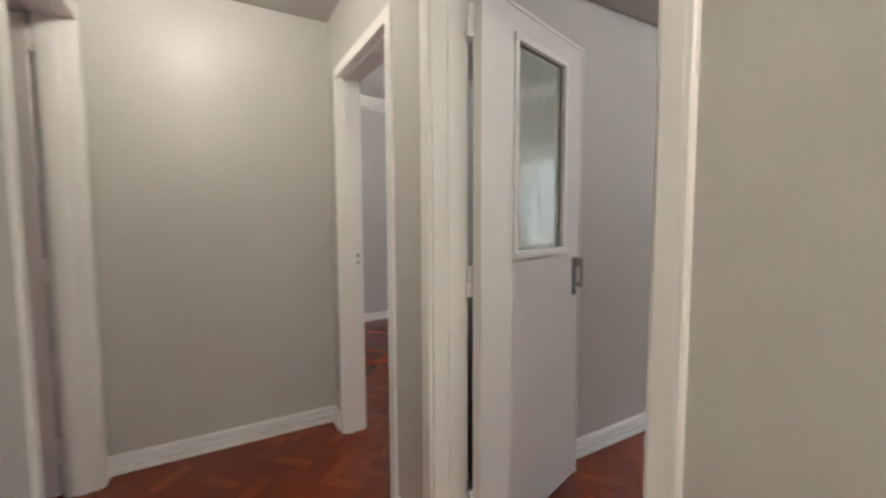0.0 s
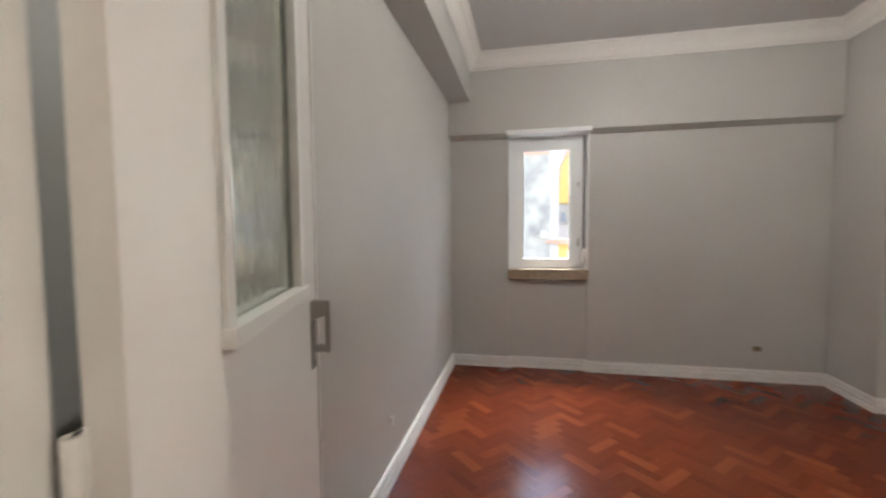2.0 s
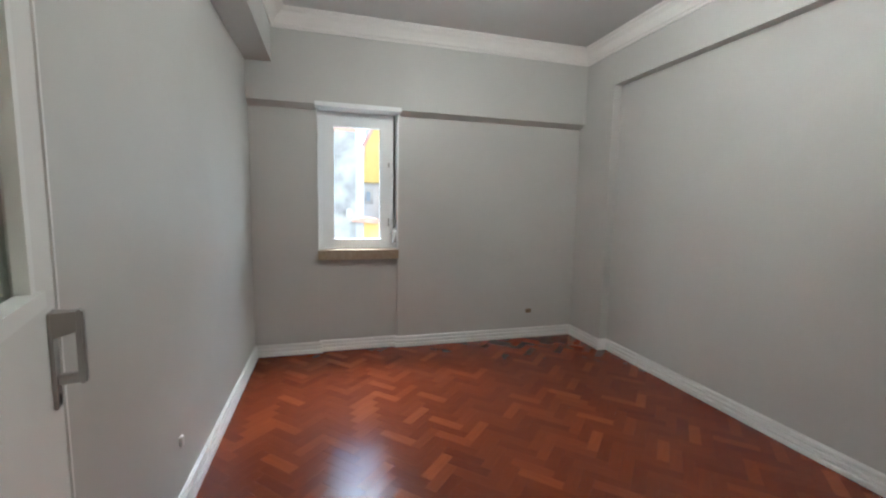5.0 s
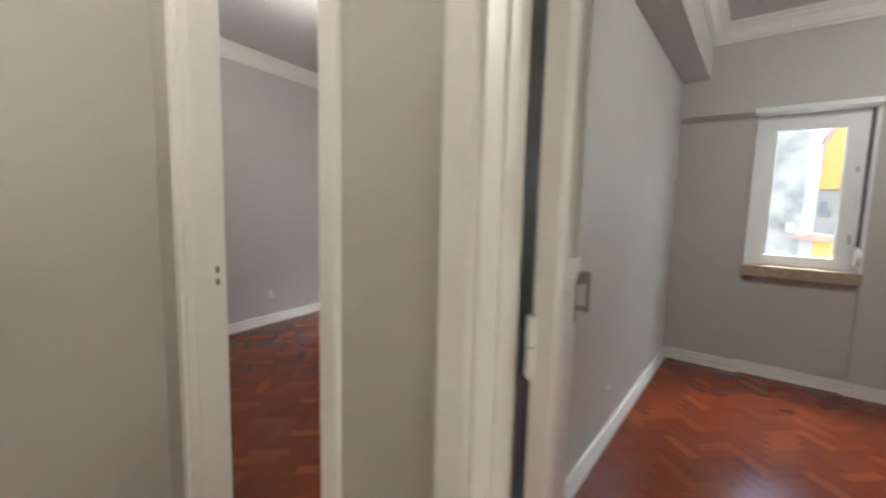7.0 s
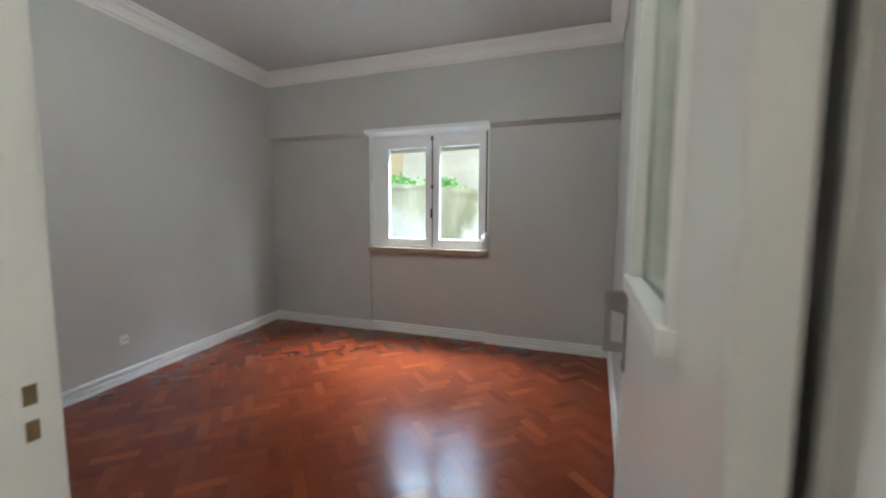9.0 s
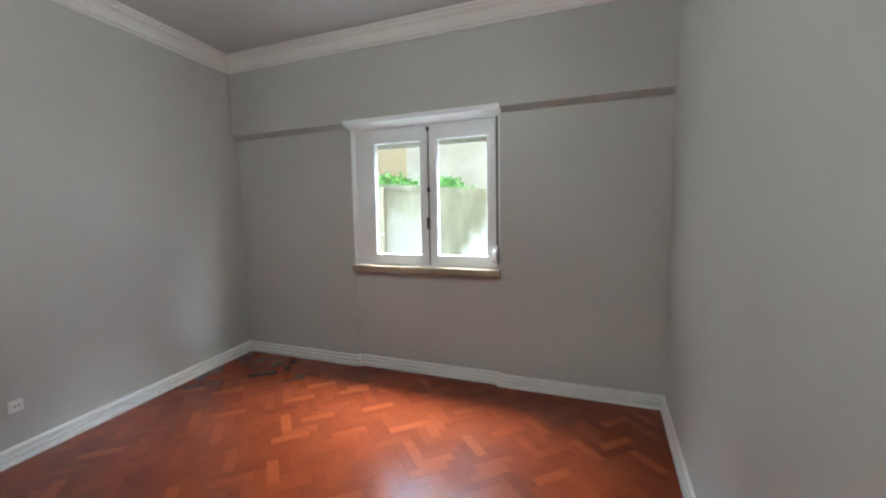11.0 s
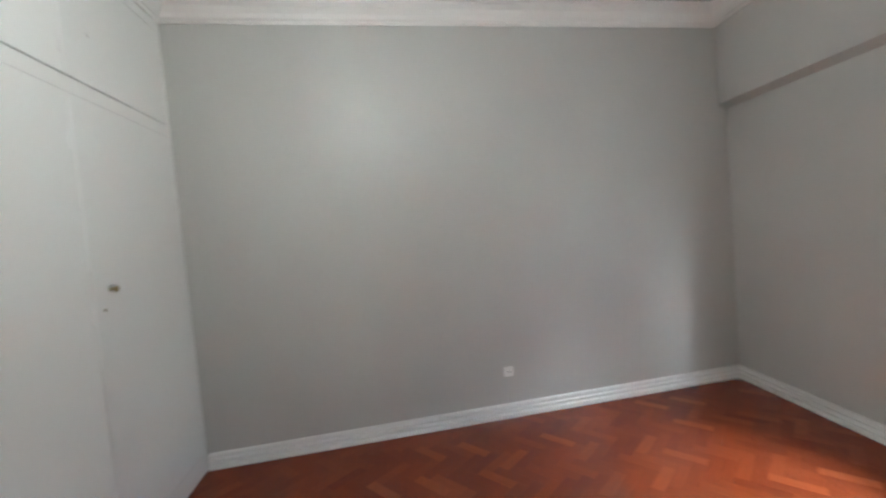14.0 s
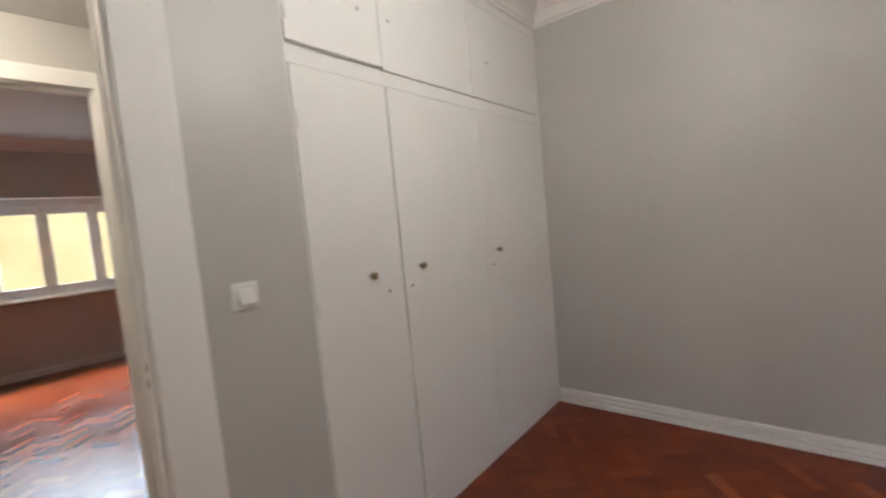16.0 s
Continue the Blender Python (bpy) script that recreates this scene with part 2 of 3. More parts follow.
bm = B()
prism(bm, [(-1.272, S0), (-1.272, closet_line(-1.272)), (-1.74, closet_line(-1.74)), (-1.74, 0.605), (-1.602, 0.605), (-1.602, S0)], 0, TOP)
prism(bm, [(-0.545, S0), (-0.20, S0), (-0.20, S1), (-0.53, S1), (-0.53, closet_line(-0.53)), (-0.545, closet_line(-0.545))], 0, TOP)
prism(bm, [(0.60, S0), (3.45, S0), (3.45, S1), (0.60, S1)], 0, TOP)
prism(bm, [(-0.20, S0), (0.60, S0), (0.60, S1), (-0.20, S1)], HEAD + 0.03, TOP)
prism(bm, [(-1.272, S0), (-0.545, S0), (-0.545, closet_line(-0.545)), (-1.272, closet_line(-1.272))], HEAD + 0.03, TOP)
fixed("wall_hall_north", bm, WALL)

bm = B()
box(bm, -1.60, -1.46, -0.50, S0, 0, TOP)
fixed("wall_hall_end", bm, WALL)
bm = B()
box(bm, 3.3, 3.45, -0.5, S0, 0, TOP)
fixed("wall_hall_east", bm, WALL)

H0, H1 = -0.50, -0.38
C0, C1 = -1.36, -0.60
bm = B()
box(bm, -3.3, C0, H0, H1, 0, TOP)
box(bm, C1, 3.45, H0, H1, 0, TOP)
box(bm, C0, C1, H0, H1, 2.118, TOP)
fixed("wall_hall_south", bm, WALL)


def window_wall(name, x0, x1, y, yup, wx0, wx1, wz0, wz1, nx0, nx1, niche, thick=0.28):
    """Outer wall with a window opening, a shallow niche under it, and a thicker band above."""
    bm = B()
    box(bm, x0, nx0, y, y + thick, 0, wz1)
    box(bm, nx1, x1, y, y + thick, 0, wz1)
    box(bm, nx0, nx1, y + niche, y + thick, 0, wz0)
    if wx0 > nx0:
        box(bm, nx0, wx0, y, y + thick, wz0, wz1)
    if nx1 > wx1:
        box(bm, wx1, nx1, y, y + thick, wz0, wz1)
    box(bm, x0, x1, yup, y + thick, wz1, TOP)
    for a, b in ((x0, nx0 - 0.014), (nx1 + 0.014, x1)):
        vs = [[bm.verts.new((x, yy, z)) for yy, z in ((yup, wz1 - 0.001), (y - 0.001, wz1 - 0.001), (y - 0.001, wz1 - 0.032))] for x in (a, b)]
        bm.faces.new(vs[0])
        bm.faces.new(vs[1][::-1])
        for k in range(3):
            j = (k + 1) % 3
            bm.faces.new((vs[0][k], vs[1][k], vs[1][j], vs[0][j]))
    return fixed(name, bm, WALL)


window_wall("wall_north_a", A_L, A_R + 0.2, A_N, A_UP, 0.066, 0.72, 0.80, 2.014, 0.066, 0.72, 0.03)
window_wall("wall_north_b", -4.3, B_R, B_N, B_UP, -2.84, -1.605, 0.83, 2.0, -2.84, -1.605, 0.03)

bm = B()
box(bm, A_R, A_R + 0.2, S1, 4.45, 0, TOP)
box(bm, A_PIER, A_R, 3.71, A_N, 0, TOP)
box(bm, A_PIER, A_R, S1, 3.71, 2.275, TOP)
fixed("wall_east_a", bm, WALL)

bm = B()
dx, dy = B_NW[0] - B_SW[0], B_NW[1] - B_SW[1]
ln = math.hypot(dx, dy)
ux, uy = dx / ln, dy / ln
prism(bm, [(B_SW[0] - 0.75 * ux, B_SW[1] - 0.75 * uy), (B_NW[0] + 0.3 * ux, B_NW[1] + 0.3 * uy), (B_NW[0] + 0.3 * ux - 0.2, B_NW[1] + 0.3 * uy), (B_SW[0] - 0.75 * ux - 0.2, B_SW[1] - 0.75 * uy)], 0, TOP)
fixed("wall_west_b", bm, WALL)

bm = B()
box(bm, A_L, -0.249, S1, A_UP, 2.289, TOP)
fixed("beam", bm, WALL, "painted ceiling beam along the wall")

# closet recess back and the rest of the outer shell
bm = B()
box(bm, -3.9, -1.60, -0.06, 0.0, 0, TOP)
fixed("wall_closet_back", bm, WALL)

# ---- room beyond the hall ----
CY = -4.5
bm = B()
box(bm, -3.3, -2.10, CY - 0.28, CY, 0, TOP)
box(bm, -0.19, 1.2, CY - 0.28, CY, 0, TOP)
box(bm, -2.10, -0.19, CY - 0.28, CY, 0, 0.87)
box(bm, -3.3, 1.2, CY - 0.28, CY + 0.12, 2.02, TOP)
fixed("wall_south_c", bm, WALL)
bm = B()
box(bm, -3.5, -3.3, CY - 0.28, H1, 0, TOP)
fixed("wall_west_c", bm, WALL)
bm = B()
box(bm, 1.2, 1.4, CY - 0.28, H0, 0, TOP)
fixed("wall_east_c", bm, WALL)

# ---- ceilings ----
for name, x0, x1, y0, y1, z in (("ceiling_a", -0.50, 2.75, S0 + 0.06, 4.46, TOP), ("ceiling_b", -4.4, -0.50, -0.06, 4.5, TOP), ("ceiling_hall", -1.60, 3.45, -0.45, S0 + 0.06, HALL_TOP), ("ceiling_c", -3.5, 1.4, CY - 0.28, -0.45, TOP)):
    bm = B()
    box(bm, x0, x1, y0, y1, z, z + 0.12)
    fixed(name, bm, CEIL)
bm = B()
box(bm, -4.5, 2.8, CY - 0.3, 4.5, TOP + 0.125, TOP + 0.4)
fixed("ceiling_slab", bm, CEIL)
# unseen mass added over the ceilings to keep sky light off the courtyard walls
bm = B()
box(bm, -4.6, 3.5, CY - 0.28, 4.5, 3.07, 12.5)
fixed("sky_blocker_above", bm, RENDERED)

# ---- crown mouldings and baseboards ----
Z0 = 2.535
CROWN_PROFILE = [(0, Z0), (0.012, Z0), (0.016, Z0 + 0.014), (0.028, Z0 + 0.022), (0.036, Z0 + 0.045), (0.055, Z0 + 0.075), (0.080, Z0 + 0.092), (0.086, Z0 + 0.104), (0.100, Z0 + 0.110), (0.104, TOP - 0.001), (0, TOP - 0.001)]
bm = B()
sweep(bm, [(-0.249, S1), (A_PIER, S1), (A_PIER, A_UP), (-0.249, A_UP)], CROWN_PROFILE, True)
fixed("crown_moulding_a", bm, CROWN)
bm = B()
wx = B_NW[0] + (B_N - B_UP) * -ux / uy
sweep(bm, [B_SW, (B_R, closet_line(B_R)), (B_R, B_UP), (wx, B_UP)], CROWN_PROFILE, True)
fixed("crown_moulding_b", bm, CROWN)
bm = B()
sweep(bm, [(1.2, H0), (-3.3, H0), (-3.3, CY + 0.12), (1.2, CY + 0.12)], CROWN_PROFILE, True)
fixed("crown_moulding_c", bm, CROWN)

BASE_PROFILE = [(0, 0), (0.024, 0), (0.024, 0.020), (0.021, 0.027), (0.004, 0.029), (0.004, 0.037), (0.021, 0.038), (0.021, 0.050), (0.018, 0.057), (0.003, 0.059), (0.003, 0.067), (0.018, 0.068), (0.018, 0.080), (0.014, 0.089), (0, 0.093)]


def baseboard(name, *paths):
    bm = B()
    for p in paths:
        sweep(bm, p, BASE_PROFILE)
    return fixed(name, bm, TRIM)


baseboard("baseboard_a", [(0.66, S1), (A_R, S1), (A_R, 3.71), (A_PIER, 3.71), (A_PIER, A_N), (0.72, A_N), (0.72, A_N + 0.03), (0.066, A_N + 0.03), (0.066, A_N), (A_L, A_N), (A_L, S1), (-0.26, S1)])
baseboard("baseboard_b", [(B_R, closet_line(B_R)), (B_R, B_N), (-1.605, B_N), (-1.605, B_N + 0.03), (-2.84, B_N + 0.03), (-2.84, B_N), B_NW, (B_SW[0] + 0.012 * ux, B_SW[1] + 0.012 * uy)])
baseboard("baseboard_b_short", [(-1.72, closet_line(-1.72)), (-1.35, closet_line(-1.35))])
baseboard("baseboard_hall", [(-1.312, S0), (-1.46, S0), (-1.46, H1), (-1.43, H1)], [(-0.248, S0), (-0.515, S0)], [(-0.53, H1), (3.3, H1), (3.3, S0), (0.65, S0)])
baseboard("baseboard_c", [(C0 - 0.07, H0), (-3.3, H0), (-3.3, CY), (1.2, CY), (1.2, H0), (C1 + 0.07, H0)])

# ---- door frames ----


def casing(bm, x0, x1, top, y, side, width=0.055):
    """Moulded architrave round an opening, on the face at y, standing out towards side (-1 or 1)."""
    wl, wr = width if isinstance(width, tuple) else (width, width)
    width = wr
    prof = [(0.0, 0.0), (0.0, 0.011), (0.003, 0.0132), (width * 0.7, 0.0136), (width * 0.7 + 0.004, 0.0146), (width - 0.004, 0.0146), (width, 0.011), (width, 0.0)]
    rings = []
    for sx, z in ((-1, 0.0), (-1, top), (1, top), (1, 0.0)):
        x = x0 if sx < 0 else x1
        rings.append([bm.verts.new((x + sx * d * (wl / wr if sx < 0 else 1), y + side * h, z + (d if z else 0))) for d, h in prof])
    for a, b in zip(rings, rings[1:]):
        for k in range(len(prof)):
            j = (k + 1) % len(prof)
            bm.faces.new((a[k], b[k], b[j], a[j]))
    bm.faces.new(rings[0])
    bm.faces.new(rings[-1][::-1])


def door_frame(name, x0, x1, top, yf, yb, label, stop, strike_x=None, strike_z=1.01, yb_right=None, front=0.055, back=0.075, rebate=0.0):
    """Jamb lining of an opening x0..x1, with a stop bead and casings on both faces."""
    yr = yb if yb_right is None else yb_right
    t = 0.02
    fr = base(name, pose(0, 0, 0), label, "door frame")
    fr["kind"] = "structure"
    for k, (a, b, y) in enumerate(((x0, x0 + t, yb), (x1 - t, x1, yr))):
        bm = B()
        s = stop
        if k and rebate:
            box(bm, a, b, yf, s, 0, top)
            box(bm, a + rebate, b, s, y, 0, top)
        else:
            box(bm, a, b, yf, y, 0, top)
        if k == 0:
            box(bm, b - 0.002, b + 0.006, s - 0.03, s, 0, top)
        else:
            box(bm, a - 0.006, a + 0.002, s - 0.03, s, 0, top)
        part("jamb", bm, TRIM, fr)
    bm = B()
    prism(bm, [(x0, yf), (x1, yf), (x1, yr), (x0, yb)], top, top + 0.028)
    box(bm, x0 + t, x1 - t, stop - 0.03, stop, top - 0.012, top + 0.002)
    part("head_jamb", bm, TRIM, fr)
    bm = B()
    casing(bm, x0 + 0.008, x1 - 0.008, top, yf, -1, front)
    part("casing", bm, TRIM, fr)
    bm = B()
    casing(bm, x0 + 0.008, x1 - 0.008, top, 0, 1, back)
    for v in bm.verts:
        v.co.x = min(v.co.x, x1 + 0.028)
    bmesh.ops.transform(bm, matrix=Matrix(((1, 0, 0, 0), ((yr - yb) / (x1 - x0), 1, 0, yb - (yr - yb) / (x1 - x0) * x0), (0, 0, 1, 0), (0, 0, 0, 1))), verts=bm.verts[:])
    part("casing", bm, TRIM, fr)
    if strike_x is not None:
        d = 1 if strike_x < (x0 + x1) / 2 else -1
        ys = stop + (0.038 if x0 < -1 else 0.018)
        plate = part("strike_plate", box(B(), strike_x - 0.001, strike_x + d * 0.0015, ys - 0.011, ys + 0.011, strike_z - 0.055, strike_z + 0.055) if d > 0 else box(B(), strike_x - 0.0015, strike_x + 0.001, ys - 0.011, ys + 0.011, strike_z - 0.055, strike_z + 0.055), TRIM, fr, "painted strike plate with two holes")
        for dz in (-0.02, 0.02):
            xa, xb = sorted((strike_x + d * 0.0012, strike_x + d * 0.003))
            part("strike_hole", box(B(), xa, xb, ys - 0.006, ys + 0.006, strike_z + dz - 0.011, strike_z + dz + 0.011), BRASS, plate, "brass-edged latch hole")
    return fr


door_frame("door_frame_1", -0.20, 0.60, HEAD, S0, S1, "white painted timber door frame", 0.815, 0.58, 0.99)
F2 = door_frame("door_frame_2", -1.272, -0.545, HEAD, S0, 0.845, "white painted timber door frame", 0.785, -1.252, 1.01, closet_line(-0.545), (0.032, 0.055), 0.125, 0.014)
part("casing_backing", prism(B(), [(-1.386, 0.79), (-1.274, 0.79), (-1.274, 0.8435), (-1.386, 0.8375)], 0, HEAD + 0.12), TRIM, F2)


def hinge_leaves(parent, x, y, z):
    for dz, dx in ((0.027, 0.016), (-0.027, -0.016)):
        bm = tube(B(), (x, y, z + dz - 0.026), (x, y, z + dz + 0.026), 0.0085, None, 14)
        box(bm, min(x, x + dx), max(x, x + dx), y - 0.004, y + 0.003, z + dz - 0.026, z + dz + 0.026)
        part("hinge", bm, TRIM, parent)


def pull_handle(parent, x, z, face, d):
    """Squared pull on a long back plate; face: the leaf's surface, d: which way it stands out."""
    h = part("handle", softened(box(B(), x - 0.018, x + 0.018, *sorted((face, face + d * 0.006)), z - 0.105, z + 0.068), 0.002), METAL, parent, "brushed nickel squared pull handle")
    bm = B()
    lo = [bm.verts.new((x + sx * 0.017, face + d * 0.005, z + zz)) for sx, zz in ((-1, 0.022), (1, 0.022), (1, 0.067), (-1, 0.067))]
    hi = [bm.verts.new((x + sx * 0.012, face + d * 0.036, z + zz)) for sx, zz in ((-1, 0.030), (1, 0.030), (1, 0.066), (-1, 0.066))]
    for i in range(4):
        j = (i + 1) % 4
        bm.faces.new((lo[i], lo[j], hi[j], hi[i]))
    bm.faces.new(hi)
    bm.faces.new(lo[::-1])
    part("bracket", bm, METAL, h)
    part("bracket", softened(box(B(), x - 0.009, x + 0.009, *sorted((face + d * 0.005, face + d * 0.036)), z - 0.064, z - 0.046), 0.002), METAL, h)
    part("grip", softened(box(B(), x - 0.012, x + 0.012, *sorted((face + d * 0.034, face + d * 0.046)), z - 0.066, z + 0.068), 0.003), METAL, h)
    part("keyhole", box(B(), x - 0.003, x + 0.003, *sorted((face + d * 0.004, face + d * 0.0068)), z - 0.100, z - 0.082), DARK, h)


def glazed_door(name, m, width, label, g0, g1, gz0=1.10, gz1=1.885, handed=1, hinge_heights=(0.22, 1.02, 1.88)):
    """Flush leaf with a rippled glass light. Local: x along the leaf from the hinge, y through it, z up."""
    d = base(name, m, label, "door")
    t = 0.036
    bm = B()
    for x0, x1, z0, z1 in ((0, g0, 0.012, HEAD - 0.008), (g1, width, 0.012, HEAD - 0.008), (g0, g1, 0.012, gz0), (g0, g1, gz1, HEAD - 0.008)):
        box(bm, x0, x1, 0, t, z0, z1)
    part("leaf", bm, DOOR, d)
    for side, y0, y1 in ((-1, -0.008, 0.010), (1, t - 0.010, t + 0.008)):
        bm = B()
        box(bm, g0 - 0.012, g0 + 0.012, y0, y1, gz0, gz1)
        box(bm, g1 - 0.012, g1 + 0.012, y0, y1, gz0, gz1)
        box(bm, g0 - 0.012, g1 + 0.012, y0, y1, gz1 - 0.012, gz1 + 0.012)
        box(bm, g0 - 0.018, g1 + 0.018, y0 - (0.010 if side < 0 else 0), y1 + (0.010 if side > 0 else 0), gz0 - 0.016, gz0 + 0.010)
        part("glazing_bead", bm, TRIM, d, "white glazing bead with a small ledge")
    pane = part("glass_pane", box(B(), g0 + 0.002, g1 - 0.002, t / 2 - 0.002, t / 2 + 0.002, gz0 + 0.002, gz1 - 0.002), RIPPLE, d, "rippled obscured glass pane")
    pane.visible_shadow = False
    bm = B()
    for y0, y1 in ((-0.004, 0.0015), (t - 0.0015, t + 0.004)):
        box(bm, width - 0.012, width + 0.001, y0, y1, 0.012, HEAD - 0.008)
        box(bm, 0.0, width, y0, y1, HEAD - 0.020, HEAD - 0.007)
    part("edge_strip", bm, DOOR, d)
    for face, s in ((0.0, -1), (t, 1)):
        pull_handle(d, width - 0.055, 0.99, face, s)
    for z in hinge_heights:
        hinge_leaves(d, -0.013, t if handed > 0 else 0.0, z)
    return d


# first bedroom's door stands open a little past square; the second lies nearly against its wall
glazed_door("door_1", pose(-0.122, 0.880, 0, 0, 0, 106.7), 0.741, "white painted door with rippled glass, standing open", 0.20, 0.58, handed=1)
glazed_door("door_2", pose(-0.567, 0.885, 0, 0, 0, 91.3), 0.70, "white painted door with rippled glass, open against wall", 0.168, 0.53, handed=0, hinge_heights=(0.22, 1.80))


def plain_door(name, m, width, label):
    d = base(name, m, label, "door")
    part("leaf", softened(box(B(), 0, width, 0, 0.036, 0.012, 2.08), 0.002, 1), DOOR, d)
    pull_handle(d, width - 0.055, 0.99, 0.0, -1)
    for z in (0.22, 1.02, 1.98):
        hinge_leaves(d, -0.010, 0.036, z)
    return d


door_frame("door_frame_3", C0, C1, 2.09, H0, H1, "cream painted timber door frame", -0.43)
plain_door("door_3", pose(C0 - 0.025, H0 - 0.018, 0, 0, 0, -104), 0.71, "white painted flush door, open into the far room")


# ---- windows ----
def sash(parent, x0, x1, y, z0, z1, left, right, top, bottom, t=0.045):
    s = part("sash", box(B(), x0, x0 + left, y, y + t, z0, z1), FRAME, parent)
    bm = B()
    box(bm, x1 - right, x1, y, y + t, z0, z1)
    box(bm, x0 + left, x1 - right, y, y + t, z1 - top, z1)
    box(bm, x0 + left, x1 - right, y, y + t, z0, z0 + bottom)
    for a, b in ((x0 + left, x0 + left + 0.008), (x1 - right - 0.008, x1 - right)):
        box(bm, a, b, y + 0.012, y + 0.03, z0 + bottom, z1 - top)
    part("sash_rail", bm, FRAME, s)
    p = part("glass_pane", box(B(), x0 + left, x1 - right, y + 0.020, y + 0.024, z0 + bottom, z1 - top), PANE, s)
    p.visible_shadow = False
    return s


def window(name, x0, x1, y, z0, z1, yin, label, leaves, rails, soffit=0.02):
    """Casement in an opening. yin: the face of the band above; y: the frame's inner face."""
    w = base(name, pose(0, 0, 0), label, "window")
    w["kind"] = "structure"
    s0, s1, st = min(lv[0] for lv in leaves) - 0.002, max(lv[1] for lv in leaves) + 0.002, leaves[0][4] + 0.004
    bm = B()
    box(bm, x0, s0, y, y + 0.07, z0, z1)
    box(bm, s1, x1, y, y + 0.07, z0, z1)
    box(bm, s0, s1, y, y + 0.07, st, z1)
    box(bm, s0, s1, y, y + 0.07, z0, leaves[0][3] - 0.002)
    box(bm, s0, s0 + 0.02, y + 0.045, y + 0.068, z0 + 0.02, st)
    box(bm, s1 - 0.02, s1, y + 0.045, y + 0.068, z0 + 0.02, st)
    box(bm, s0 + 0.02, s1 - 0.02, y + 0.045, y + 0.068, st - 0.03, st)
    part("window_frame", bm, FRAME, w)
    bm = B()
    box(bm, x0 - 0.001, x0 + 0.012, yin + 0.07, y, z0, z1 - 0.012)
    box(bm, x1 - 0.012, x1 + 0.001, yin + 0.07, y, z0, z1 - 0.012)
    part("reveal_lining", bm, FRAME, w)
    bm = B()
    ends = [[bm.verts.new((x, yy, z)) for yy, z in ((yin - 0.006, z1 - 0.002), (yin - 0.006, z1 - 0.014), (y + 0.002, z1 - soffit), (y + 0.002, z1 - 0.002))] for x in (x0 - 0.012, x1 + 0.012)]
    bm.faces.new(ends[0])
    bm.faces.new(ends[1][::-1])
    for k in range(4):
        j = (k + 1) % 4
        bm.faces.new((ends[0][k], ends[1][k], ends[1][j], ends[0][j]))
    box(bm, x0 - 0.012, x1 + 0.012, yin - 0.012, yin - 0.003, z1 - 0.016, z1 + 0.018)
    part("shutter_box_lid", bm, FRAME, w, "white roller shutter box lid")
    for lv, rail in zip(leaves, rails):
        sash(w, *lv, *rail)
    return w


window("window_1", 0.066, 0.72, 4.235, 0.868, 2.014, A_UP, "narrow white casement window with roller shutter strap", [(0.10, 0.645, 4.222, 0.880, 1.950)], [(0.088, 0.065, 0.074, 0.072)])
W2 = window("window_2", -2.84, -1.605, 4.265, 0.866, 2.0, B_UP, "white two-leaf casement window over a stone sill", [(-2.765, -2.1715, 4.252, 0.878, 1.906), (-2.1685, -1.645, 4.252, 0.878, 1.906)], [(0.122, 0.066, 0.070, 0.078), (0.064, 0.060, 0.070, 0.078)], 0.05)
part("back_stile", box(B(), -2.185, -2.155, 4.300, 4.312, 0.88, 1.905), FRAME, W2)
part("shutter_slats", box(B(), -2.80, -1.62, 4.352, 4.366, 1.806, 1.99), SLAT, W2, "cream bottom edge of the raised roller shutter")
bolt = part("espagnolette_bolt", tube(B(), (-2.170, 4.249, 0.88), (-2.170, 4.249, 1.93), 0.0045, None, 10), AGED, W2, "dark espagnolette rod")
part("bolt_handle", softened(box(B(), -2.179, -2.161, 4.218, 4.248, 1.16, 1.25), 0.004), AGED, bolt)
for z in (1.46, 1.915):
    part("rod_guide", softened(box(B(), -2.182, -2.158, 4.240, 4.252, z - 0.018, z + 0.018), 0.003), AGED, bolt)

C_LEAVES = [(-2.05 + k * 0.455, -1.60 + k * 0.455, CY - 0.13, 0.895, 1.955) for k in range(4)]
window("window_3", -2.10, -0.19, CY - 0.10, 0.87, 2.02, CY - 0.14, "long white window with four casement leaves", C_LEAVES, [(0.043, 0.043, 0.105, 0.11)] * 4)

part("latch", softened(box(B(), 0.640, 0.652, 4.205, 4.228, 1.56, 1.60), 0.003), METAL, bpy.data.objects["window_1"], "small metal window latch")
part("latch", softened(box(B(), 0.640, 0.652, 4.205, 4.228, 1.06, 1.13), 0.003), METAL, bpy.data.objects["window_1"], "small metal window latch")


def sill_slab(name, x0, x1, y0, y1, z0, z1):
    return fixed(name, softened(box(B(), x0, x1, y0, y1, z0, z1), 0.004), SILL, "brown limestone window sill")


sill_slab("window_sill_1", 0.062, 0.724, 4.128, 4.234, 0.786, 0.868)
sill_slab("window_sill_2", -2.843, -1.602, 4.180, 4.264, 0.816, 0.866)
sill_slab("window_sill_3", -2.11, -0.18, CY - 0.10, CY + 0.03, 0.835, 0.87)


def strap_winder(x, y, z, ztop, label):
    s = base("shutter_strap", pose(x, y, z), label, "shutter strap", "roller shutter straps")
    part("strap", box(B(), -0.008, 0.008, -0.003, -0.001, 0.03, ztop - z), STRAP, s, "woven grey strap")
    bm = tube(B(), (-0.014, -0.040, 0), (0.014, -0.040, 0), 0.056, None, 28)
    box(bm, -0.012, 0.012, -0.040, 0.0, -0.07, 0.07)
    part("winder", softened(bm, 0.002, 1), PLASTIC, s, "white plastic strap winder")
    return s


